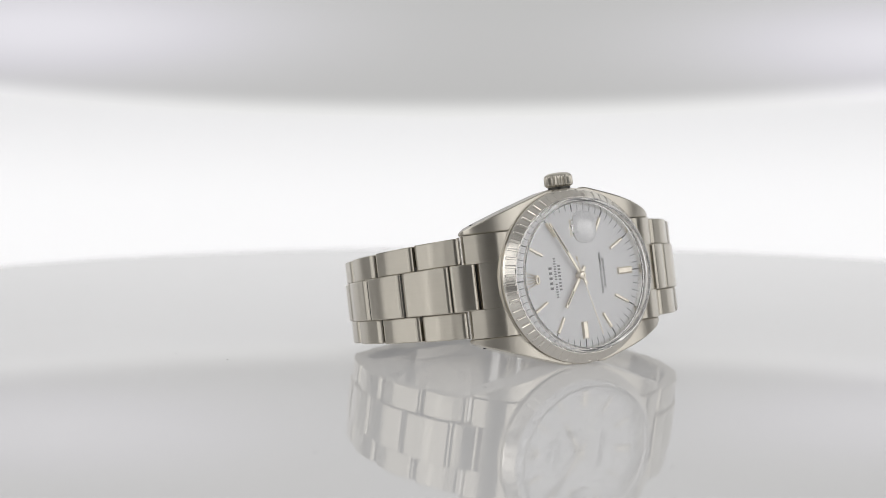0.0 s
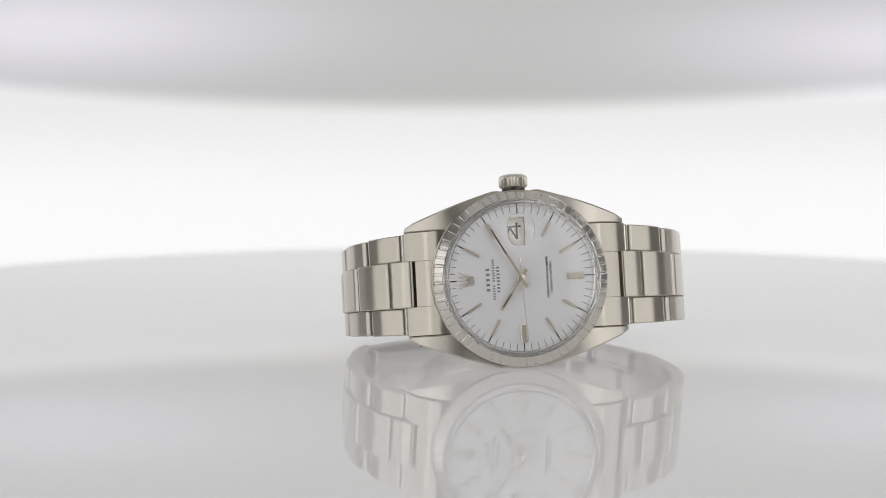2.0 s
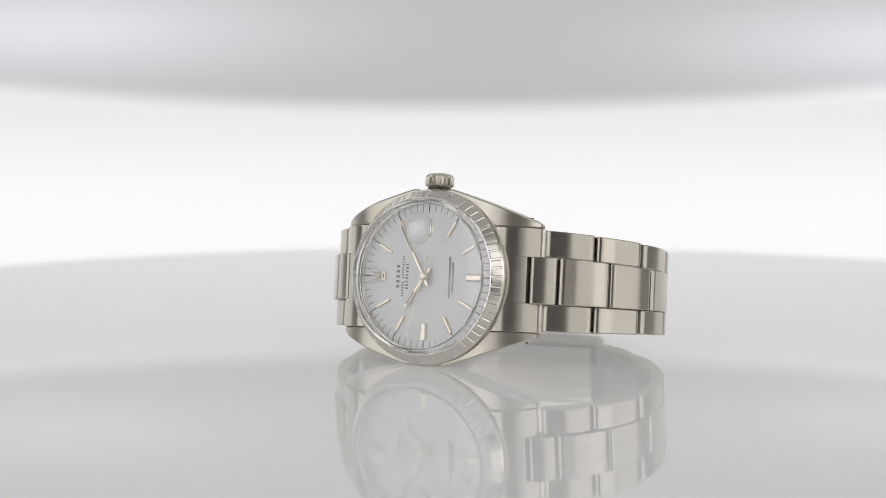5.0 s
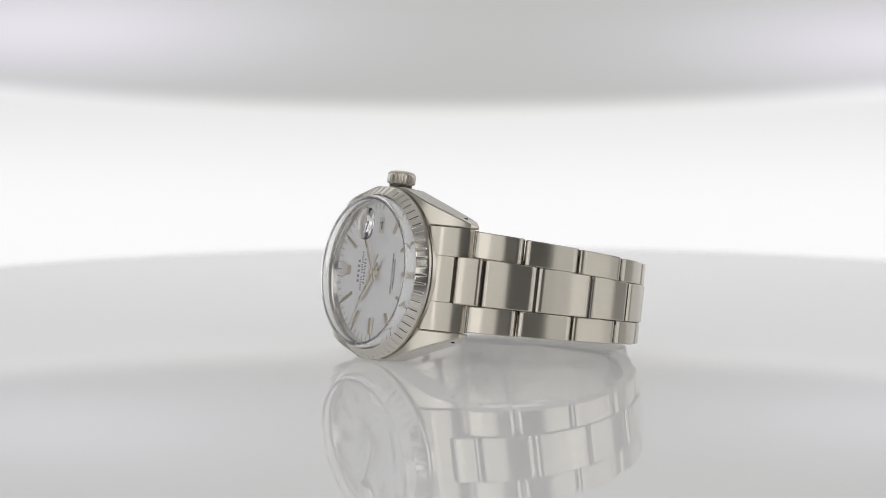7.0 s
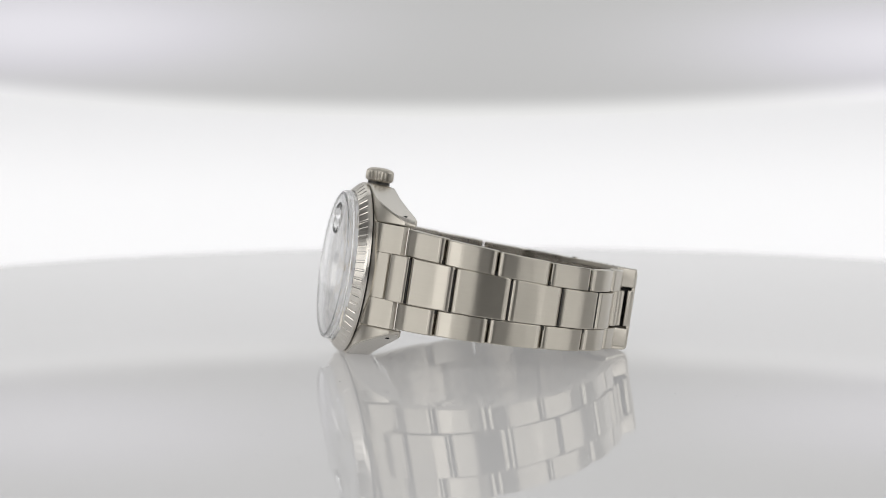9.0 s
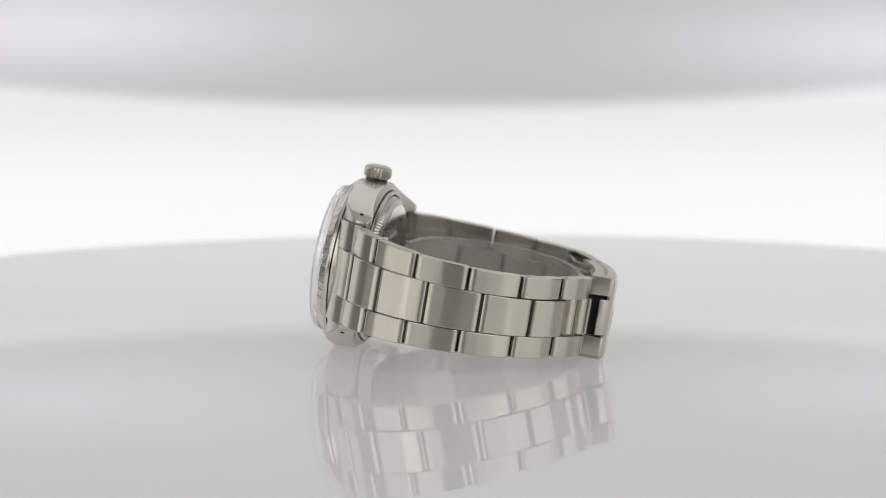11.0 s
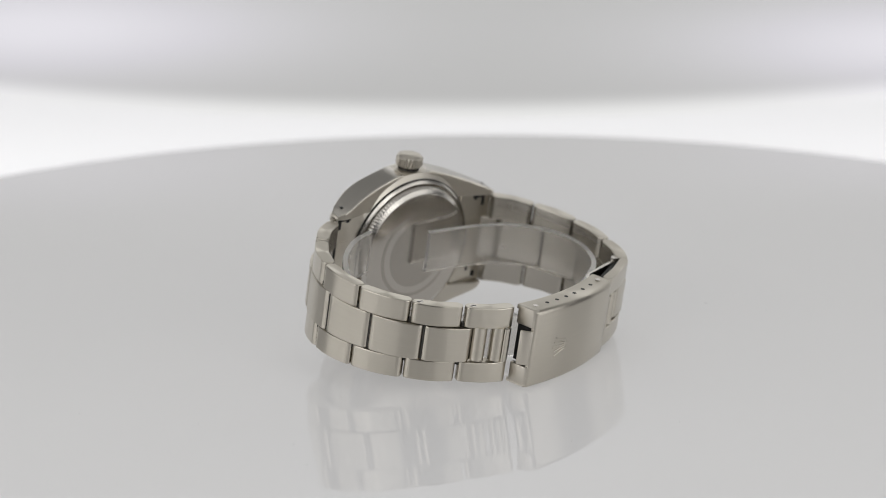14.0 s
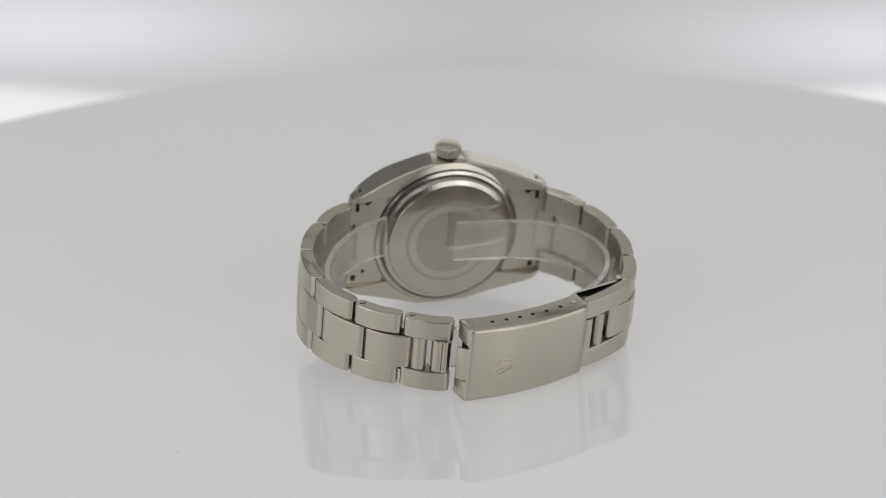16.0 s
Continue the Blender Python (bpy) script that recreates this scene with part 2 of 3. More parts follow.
def backdrop():
    """The panel and hood that ride on the camera's arm."""
    root = tagged(new("backdrop"), "white backlit diffuser panel under a grey translucent hood", "backdrop", kind="structure")
    bm = bmesh.new()
    loft(bm, [[(x, y, z) for x, y in ((-0.5, 0.0), (0.5, 0.0), (0.5, 0.008), (-0.5, 0.008))] for z in (-0.32, 0.11)])
    bmesh.ops.translate(bm, verts=bm.verts, vec=(0, 0.315, 0))
    mesh_ob("diffuser_panel", bm, backlight, root, "evenly glowing white panel", 0, False)
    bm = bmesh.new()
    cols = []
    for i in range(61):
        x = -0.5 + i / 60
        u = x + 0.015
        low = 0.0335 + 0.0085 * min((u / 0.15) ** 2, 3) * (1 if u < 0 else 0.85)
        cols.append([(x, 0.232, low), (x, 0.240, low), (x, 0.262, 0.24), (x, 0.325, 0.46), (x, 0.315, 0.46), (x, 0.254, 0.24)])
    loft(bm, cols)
    mesh_ob("hood", bm, hood_cloth, root, "grey translucent hood with emitted glow and a sagging lower edge", 60, False)
    return root


def turntable():
    root = tagged(new("turntable"), "round glossy white acrylic turntable with a few dust specks", "turntable")
    bm = bmesh.new()
    lathe(bm, [(0, 0), (191.5, 0), (192.6, -0.4), (193, -1.4), (193, -4.6), (192.6, -5.6), (191.5, -6), (0, -6)], 180)
    bmesh.ops.rotate(bm, verts=bm.verts, matrix=Matrix.Rotation(radians(90), 3, "X"))
    mesh_ob("plate", bm, disc_acrylic, root, "glossy white acrylic plate with emitted glow", 8)
    bm = bmesh.new()
    rng = random.Random(4)
    for i in range(34):
        a, r = rng.uniform(0, 6.28), 20 + 120 * math.sqrt(rng.random())
        s = rng.uniform(0.05, 0.13)
        bmesh.ops.create_icosphere(bm, subdivisions=1, radius=s, matrix=Matrix.Translation((r * math.cos(a), r * math.sin(a), s * 0.3)) @ Matrix.Diagonal((1.5, 1, 0.5, 1)))
    tagged(mesh_ob("dust", bm, grey_ink, root, "tiny grey dust specks"), kind="stuff")
    bm = bmesh.new()
    lathe(bm, [(0, -6), (70, -6), (70, -30), (40, -34), (40, -402), (0, -402)], 64)
    bmesh.ops.rotate(bm, verts=bm.verts, matrix=Matrix.Rotation(radians(90), 3, "X"))
    mesh_ob("pedestal", bm, satin_steel, root, "steel pedestal under the plate")
    return root


# ---- the watch: x to six o'clock, z to three o'clock, y into the wrist ----
def head(root):
    # middle case with four lugs
    bm = bmesh.new()
    lathe(bm, [(0, 1.52), (16.7, 1.52), (17.2, 1.7), (17.35, 2.4), (17.35, 5.4), (16.9, 6.6), (15.6, 7.4), (0, 7.4)], 128)
    case = part("case", bm, satin_steel, root, "satin steel middle case")
    for sx in (-1, 1):
        for sz in (-1, 1):
            bm, rows = bmesh.new(), []
            for i in range(13):
                x = 3.0 + 18.6 * i / 12
                zo = min(17.3 - 0.02 * x, 17.2 - (x - 4.6) * 0.348) if x > 4.6 else 17.2
                zi = 10.05 if x > 9 else 13.5
                yf = lerp([(3, 1.52), (12, 1.55), (15, 2.15), (18, 3.5), (20.4, 5.1), (21.6, 6.3)], x)
                yb = lerp([(3, 6.6), (10, 6.9), (15, 7.8), (19, 8.9), (20.6, 9.0), (21.6, 8.4)], x)
                if x > 4.6:
                    zo += 0.3 * math.sin(math.pi * (x - 4.6) / 17)
                zo = zo - (0.25 if i == 12 else 0)
                rows.append([(sx * x, yf, sz * zi), (sx * x, yf, sz * zo), (sx * x, yb, sz * (zo - 0.35)), (sx * x, yb, sz * zi)])
            loft(bm, rows)
            bevel(bm, 0.32, 2, 35)
            lug = part("lug", bm, satin_steel, case)
            lug.data.materials.append(flank_steel)
            for f in lug.data.polygons:
                f.material_index = 1 if f.normal.z * sz > 0.75 else 0
            bm = bmesh.new()
            zh = 17.2 - (19.3 - 4.6) * 0.348 + 0.3 * math.sin(math.pi * (19.3 - 4.6) / 17) - 0.1
            rod(bm, (sx * 19.3, 6.6, sz * (zh - 0.6)), (sx * 19.3, 6.6, sz * zh), 0.42, 14)
            part("lug_hole", bm, recess_shade, case)
    # engine-turned bezel: sixty flat facets parted by shallow cuts
    bm = bmesh.new()
    seg, rings = 720, []
    for i in range(seg):
        a = 2 * math.pi * i / seg
        d = 0.19 if i % 12 in (1, 2, 3) else 0.0
        tilt = 0.05 * math.sin(1.7 * (i // 12))
        rings.append([(r * math.cos(a), y, r * math.sin(a)) for r, y in
                      ((15.14, 0.9), (15.14, -0.85), (15.2, -1.0), (15.34, -1.04), (15.46, -0.96 + d * 0.6 + tilt), (16.7, 0.3 + d + tilt), (16.88, 0.52), (17.1, 0.85), (17.1, 1.36), (16.4, 1.4))])
    k = len(rings[0])
    vs = [[bm.verts.new(v) for v in r] for r in rings]
    for i in range(seg):
        for j in range(k - 1):
            bm.faces.new((vs[i][j], vs[i][j + 1], vs[(i + 1) % seg][j + 1], vs[(i + 1) % seg][j]))
    part("bezel", bm, bezel_steel, root, "engine-turned steel bezel", 14)
    # black ring painting the shade in the seam under the bezel
    bm = lathe(bmesh.new(), [(16.3, 1.37), (16.9, 1.37), (16.9, 1.7), (16.3, 1.7)], 96, True)
    part("bezel_gap_shade", bm, recess_shade, root)
    # crown
    bm, prof = bmesh.new(), []
    for z, r, tooth in ((17.65, 2.2, 0.0), (17.8, 2.45, 0.1), (18.0, 2.74, 0.24), (18.25, 2.84, 0.3), (19.35, 2.84, 0.3), (19.62, 2.8, 0.2), (19.9, 2.68, 0.07), (20.15, 2.44, 0), (20.36, 1.95, 0), (20.5, 1.2, 0), (20.55, 0.4, 0)):
        ring = []
        for i in range(144):
            q = r - tooth * (0.5 - 0.5 * math.cos(24 * 2 * math.pi * i / 144)) ** 0.7
            ring.append((q * math.cos(2 * math.pi * i / 144), 4.0 + q * math.sin(2 * math.pi * i / 144), z))
        prof.append(ring)
    loft(bm, prof)
    crown = part("crown", bm, satin_steel, root, "ribbed steel winding crown", 32)
    part("crown_tube", rod(bmesh.new(), (0, 4, 16.8), (0, 4, 18.2), 2.25, 32), gap_shade_steel, crown)
    # dial and rehaut
    part("dial", lathe(bmesh.new(), [(0, 0.55), (14.3, 0.55), (14.3, 0.9), (0, 0.9)], 128), dial_silver, root, "silvered white dial")
    part("inner_ring", lathe(bmesh.new(), [(13.92, 0.56), (14.3, -0.36), (14.42, -0.45), (15.1, -0.48), (15.1, 0.56)], 128, True), rehaut_steel, root, "polished ring inside the bezel")
    # crystal: flat-domed acrylic with a rounded shoulder
    sheet = [(14.2, -2.99), (13.7, -3.03), (12.6, -3.1), (9, -3.24), (5, -3.33), (0, -3.36), (0, -2.4), (5, -2.37), (9, -2.3), (12.4, -2.18), (13.7, -2.06), (14.2, -2.02)]
    cry = part("crystal", lathe(bmesh.new(), sheet, 128), crystal_acrylic, root, "clear domed acrylic crystal", 60)
    cry.visible_shadow = False
    wall = [(15.08, -0.5), (15.08, -2.1), (15.0, -2.5), (14.8, -2.78), (14.5, -2.93), (14.22, -2.99), (14.22, -2.02), (14.36, -1.85), (14.44, -1.5), (14.46, -0.5)]
    edge = part("crystal_rim", lathe(bmesh.new(), wall, 128, True), rim_acrylic, cry, "rounded clear rim", 60)
    edge.visible_shadow = False
    # magnifier: a plano-convex cap with steep rounded sides, seated on the crystal
    def seat(x, z):
        return lerp([(0, -3.36), (5, -3.33), (9, -3.24), (12.6, -3.1), (13.6, -3.0)], math.hypot(x, z)) - 0.03

    def swell(x, z):
        return 1.08 - x * x / 9.2 - z * z / 11.2
    bm, zc, count = bmesh.new(), 9.3, 64
    rim = []
    for i in range(count):
        a = 2 * math.pi * i / count
        c0, s0 = math.cos(a), math.sin(a)
        k = (abs(c0) ** 2.5 + abs(s0) ** 2.5) ** (-1 / 2.5)
        rim.append((2.75 * c0 * k, 3.2 * s0 * k))
    rings = []
    for f in (0.3, 0.6, 0.85, 1.0):
        rings.append([bm.verts.new((x * f, seat(x * f, zc + z * f), zc + z * f)) for x, z in rim])
    for f in (0.97, 0.92, 0.84, 0.72, 0.6, 0.45, 0.3, 0.15):
        rings.append([bm.verts.new((x * f, seat(x * f, zc + z * f) - swell(x * f, z * f) * min(1, 0.75 + (0.97 - f) * 3), zc + z * f)) for x, z in rim])
    for r0, r1 in zip(rings, rings[1:]):
        for i in range(count):
            bm.faces.new((r0[i], r0[(i + 1) % count], r1[(i + 1) % count], r1[i]))
    bottom, top = bm.verts.new((0, seat(0, zc), zc)), bm.verts.new((0, seat(0, zc) - swell(0, 0), zc))
    for i in range(count):
        bm.faces.new((bottom, rings[0][(i + 1) % count], rings[0][i]))
        bm.faces.new((top, rings[-1][i], rings[-1][(i + 1) % count]))
    lens = part("date_lens", bm, lens_acrylic, root, "clear magnifying lens over the date", 50)
    lens.visible_shadow = False


def dial_bar(bm, minute, r0, r1, w, y0, y1, w1=None):
    """A bar along the radius, with a bevelled top."""
    a = radians(6 * minute)
    u, v = Vector((-math.cos(a), 0, math.sin(a))), Vector((math.sin(a), 0, math.cos(a)))
    w1 = w if w1 is None else w1
    low = [u * r0 + v * w / 2, u * r1 + v * w1 / 2, u * r1 - v * w1 / 2, u * r0 - v * w / 2]
    top = [u * (r0 + 0.07) + v * w * 0.3, u * (r1 - 0.07) + v * w1 * 0.3, u * (r1 - 0.07) - v * w1 * 0.3, u * (r0 + 0.07) - v * w * 0.3]
    return loft(bm, [[Vector((q.x, y0, q.z)) for q in low], [Vector((q.x, (y0 + y1) / 2, q.z)) for q in low], [Vector((q.x, y1, q.z)) for q in top]])


def dial_text(words, size, x, root, mat, name="dial_lettering", spread=1.0, z=0.0):
    cu = bpy.data.curves.new(name, "FONT")
    cu.body, cu.size, cu.align_x, cu.align_y, cu.extrude, cu.space_character = words, size * MM, "CENTER", "CENTER", 0.00001, spread
    cu.offset = 0.000006
    tmp = new(name, cu)
    data = bpy.data.meshes.new_from_object(tmp.evaluated_get(bpy.context.evaluated_depsgraph_get()))
    bpy.data.objects.remove(tmp)
    # letters run towards +z with their tops towards -x
    data.transform(Matrix(((0, -1, 0, x * MM), (0, 0, -1, 0.52 * MM), (1, 0, 0, z * MM), (0, 0, 0, 1))))
    data.materials.clear()
    data.materials.append(mat)
    ob = new(name, data)
    ob.parent = root
    return ob


def dial_furniture(root):
    for h in range(1, 12):
        if h == 3:
            continue
        wide = h in (6, 9)
        bm = dial_bar(bmesh.new(), 5 * h, 9.1, 12.4 if wide else 12.45, 1.35 if wide else 0.55, 0.55, 0.05)
        part("hour_marker", bm, marker_metal, root)
    for m in range(60):
        five = m % 5 == 0
        bm = dial_bar(bmesh.new(), m, 12.75 if not five else 12.5, 13.85, 0.13 if not five else 0.24, 0.56, 0.53)
        part("minute_mark", bm, grey_ink if not five else ink, root)
    # emblem at twelve: five plain prongs over an oval
    bm = bmesh.new()
    for i in range(5):
        a = radians((i - 2) * 17)
        rod(bm, (-9.6 - 0.2, 0.35, 0.35 * (i - 2)), (-9.8 - 2.6 * math.cos(a), 0.35, 0.35 * (i - 2) + 1.5 * math.sin(a)), 0.14, 8, 0.06)
        bmesh.ops.create_uvsphere(bm, u_segments=8, v_segments=6, radius=0.17, matrix=Matrix.Translation((-9.8 - 2.6 * math.cos(a), 0.35, 0.35 * (i - 2) + 1.5 * math.sin(a))))
    lathe(bm, [(0.55, 0.5), (0.95, 0.5), (0.95, 0.2), (0.55, 0.2)], 24, True)
    for v in bm.verts:
        if abs(v.co.x) < 1.2:
            v.co.x = v.co.x * 0.45 - 9.55
    part("emblem", bm, marker_metal, root, "applied pale gold fan-shaped emblem")
    # maker's lines as plain bars
    for x, words, step, w in ((-6.4, (5,), 0.98, 0.72), (-5.28, (6, 9), 0.5, 0.5), (-4.38, (8,), 0.66, 0.58)):
        z = -step * (sum(words) + len(words) - 1) / 2
        for count in words:
            bm = bmesh.new()
            for i in range(count):
                box(bm, x - w / 2, x + w / 2, 0.52, 0.56, z + step * (i + 0.2), z + step * (i + 0.7))
            z += step * (count + 1)
            part("lettering_bar", bm, print_grey, root, "row of small grey printed bars")
    dial_text("SUPERLATIVE CHRONOMETER", 0.6, 5.25, root, ink, spread=0.98)
    dial_text("OFFICIALLY CERTIFIED", 0.6, 5.95, root, ink, spread=0.98)
    # date window, seen through the magnifier, with an open numeral four
    bm = bmesh.new()
    for q in ((-0.9, -0.82, 7.72, 10.88), (0.82, 0.9, 7.72, 10.88), (-0.82, 0.82, 7.72, 7.8), (-0.82, 0.82, 10.8, 10.88)):
        box(bm, q[0], q[1], 0.5, 0.56, q[2], q[3])
    part("date_frame", bm, marker_metal, root, "bevelled edge of the date window")
    part("date_disc", box(bmesh.new(), -0.82, 0.82, 0.54, 0.6, 7.8, 10.8), date_paper, root, "cream date disc")
    bm = bmesh.new()
    for (xa, za), (xb, zb) in (((-0.6, 9.82), (0.56, 9.82)), ((0.17, 10.24), (0.17, 8.4)), ((-0.56, 9.84), (0.2, 8.42))):
        d = Vector((xb - xa, 0, zb - za)).normalized()
        e = Vector((-d.z, 0, d.x)) * 0.088
        p0, p1 = Vector((xa, 0, za)), Vector((xb, 0, zb))
        loft(bm, [[Vector((q.x, y, q.z)) for q in (p0 + e, p1 + e, p1 - e, p0 - e)] for y in (0.52, 0.545)])
    part("date_numeral", bm, ink, root, "black numeral four")


def pointers(root):
    def pointer(name, minute, r0, r1, w0, w1, y0, y1):
        return part(name, dial_bar(bmesh.new(), minute, r0, r1, w0, y0, y1, w1), marker_metal, root)
    hour = pointer("hour_pointer", 50.8, -2.0, 7.3, 0.86, 0.7, -0.15, -0.4)
    minute = pointer("minute_pointer", 10.1, -2.2, 12.2, 0.74, 0.48, -0.5, -0.75)
    for owner, at, r0, r1, y in ((hour, 50.8, 3.6, 6.7, -0.395), (minute, 10.1, 5.4, 11.2, -0.745)):
        part("inlay", dial_bar(bmesh.new(), at, r0, r1, 0.2, y, y - 0.02), ink, owner, "narrow black inlay")
    data_bm = dial_bar(bmesh.new(), 0, -3.2, 12.3, 0.16, -0.9, -1.02)
    rod(data_bm, (3.2, -0.96, 0), (3.9, -0.96, 0), 0.22, 10)
    sec = part("seconds_pointer", data_bm, marker_metal, root, "thin running seconds pointer")
    bm = lathe(bmesh.new(), [(0, -1.15), (0.25, -1.15), (0.28, -1.25), (0.6, -1.2), (0.76, -1.0), (0.78, 0.5), (0, 0.5)], 24)
    part("centre_cap", bm, marker_metal, root)
    return sec


def caseback(root):
    bm = lathe(bmesh.new(), [(0, 7.2), (15.6, 7.2), (15.6, 7.7), (15.2, 8.0), (15.0, 8.1), (14.9, 7.2)], 128)
    seg, rings = 360, []
    for i in range(seg):
        a, d = 2 * math.pi * i / seg, 0.14 if i % 3 == 0 else 0.0
        rings.append([(r * math.cos(a), y, r * math.sin(a)) for r, y in ((14.7, 7.3), (14.5 - d, 8.3), (14.1 - d, 9.0), (13.5, 9.3), (13.2, 9.5))])
    vs = [[bm.verts.new(v) for v in r] for r in rings]
    for i in range(seg):
        for j in range(4):
            bm.faces.new((vs[i][j], vs[i][j + 1], vs[(i + 1) % seg][j + 1], vs[(i + 1) % seg][j]))
    # black ring for the shaded seam around the caseback
    part("caseback_gap_shade", lathe(bmesh.new(), [(15.5, 7.2), (15.82, 7.2), (15.82, 7.44), (15.5, 7.44)], 96, True), recess_shade, root)
    part("caseback_ring", bm, polished_steel, root, "polished ring with a milled edge", 25)
    part("caseback", lathe(bmesh.new(), [(13.3, 9.3), (13.1, 9.6), (11, 9.9), (8.4, 10.05), (0, 10.1), (0, 9.0), (13.3, 9.0)], 128), back_steel, root, "plain steel caseback")
    part("caseback_disc", lathe(bmesh.new(), [(0, 10.15), (5, 10.1), (9.5, 10.015), (9.5, 9.8), (0, 9.7)], 96), disc_steel, root, "brushed disc in the middle of the back")


# outer-face line of the bracelet, from the case to the clasp
SIX = [(22.1, 6.1), (30.8, 12.6), (36.3, 22.2), (36.2, 33.2), (30.7, 42.9), (22.4, 49.5), (12.8, 54.0)]
TWELVE = [(-22.05, 6.25), (-29.0, 14.2), (-32.4, 24.2), (-31.9, 34.8), (-27.8, 44.4)]
SIX_MID = [(20.8, 4.15), (25.3, 7.3), (33.1, 14.8), (36.9, 25.5), (35.1, 36.4), (28.8, 45.4), (20.3, 50.7)]
TWELVE_MID = [(-20.6, 4.6), (-25.0, 7.6), (-31.0, 16.9), (-33.1, 27.3), (-31.3, 37.9), (-27.2, 45.4)]
HALF = [9.8, 9.35, 8.8, 8.3, 7.95, 7.8, 7.8]
SAG = [0.0, -0.2, -0.4, -0.55, -0.6, -0.4, -0.25]
CORE = [4.55, 4.3, 4.05, 3.75, 3.6, 3.55, 3.5]
INSIDE = Vector((0, 28))


def link_mesh(a, b, z0a, z1a, z0b, z1b, thick=2.7, gap=0.4, bow=0.46, round_end=1.0):
    """A bracelet link between two points of the outer line, thickness towards the wrist."""
    a, b = Vector(a), Vector(b)
    u = (b - a).normalized()
    nrm = Vector((-u.y, u.x))
    if nrm.dot(INSIDE - (a + b) / 2) < 0:
        nrm = -nrm
    length = (b - a).length
    shoulder = [(1.4 * (round_end - round_end * math.sin(radians(k))), round_end - round_end * math.cos(radians(k))) for k in (78, 65, 52, 39, 26, 13, 2)]
    rise = [(gap + p0, d) for p0, d in shoulder]
    crest = [(gap + 1.4 * round_end + (length - 2 * gap - 2.8 * round_end) * w, -bow * 4 * w * (1 - w)) for w in (0.2, 0.4, 0.6, 0.8)]
    fall = [(length - p0, d) for p0, d in reversed(rise)]
    under = [(length - gap, thick - 1.0), (length - gap - 0.3, thick - 0.35), (length - gap - 1.0, thick), (length * 0.5, thick - bow), (gap + 1.0, thick), (gap + 0.3, thick - 0.35), (gap, thick - 1.0)]
    prof = [(a + u * s + nrm * d, s / length) for s, d in rise + crest + fall + under]
    bm = bmesh.new()
    loft(bm, [[(q.x, q.y, z0a + (z0b - z0a) * f) for q, f in prof], [(q.x, q.y, z1a + (z1b - z1a) * f) for q, f in prof]])
    # wrist-side faces take the duller steel with shade in its colour
    for f in list(bm.faces)[len(rise + crest + fall) - 1:-2]:
        f.material_index = 1
    return bevel(bm, 0.2, 2, 60)


def point_on(line, s):
    i = min(int(s), len(line) - 2)
    return Vector(line[i]).lerp(Vector(line[i + 1]), s - i)


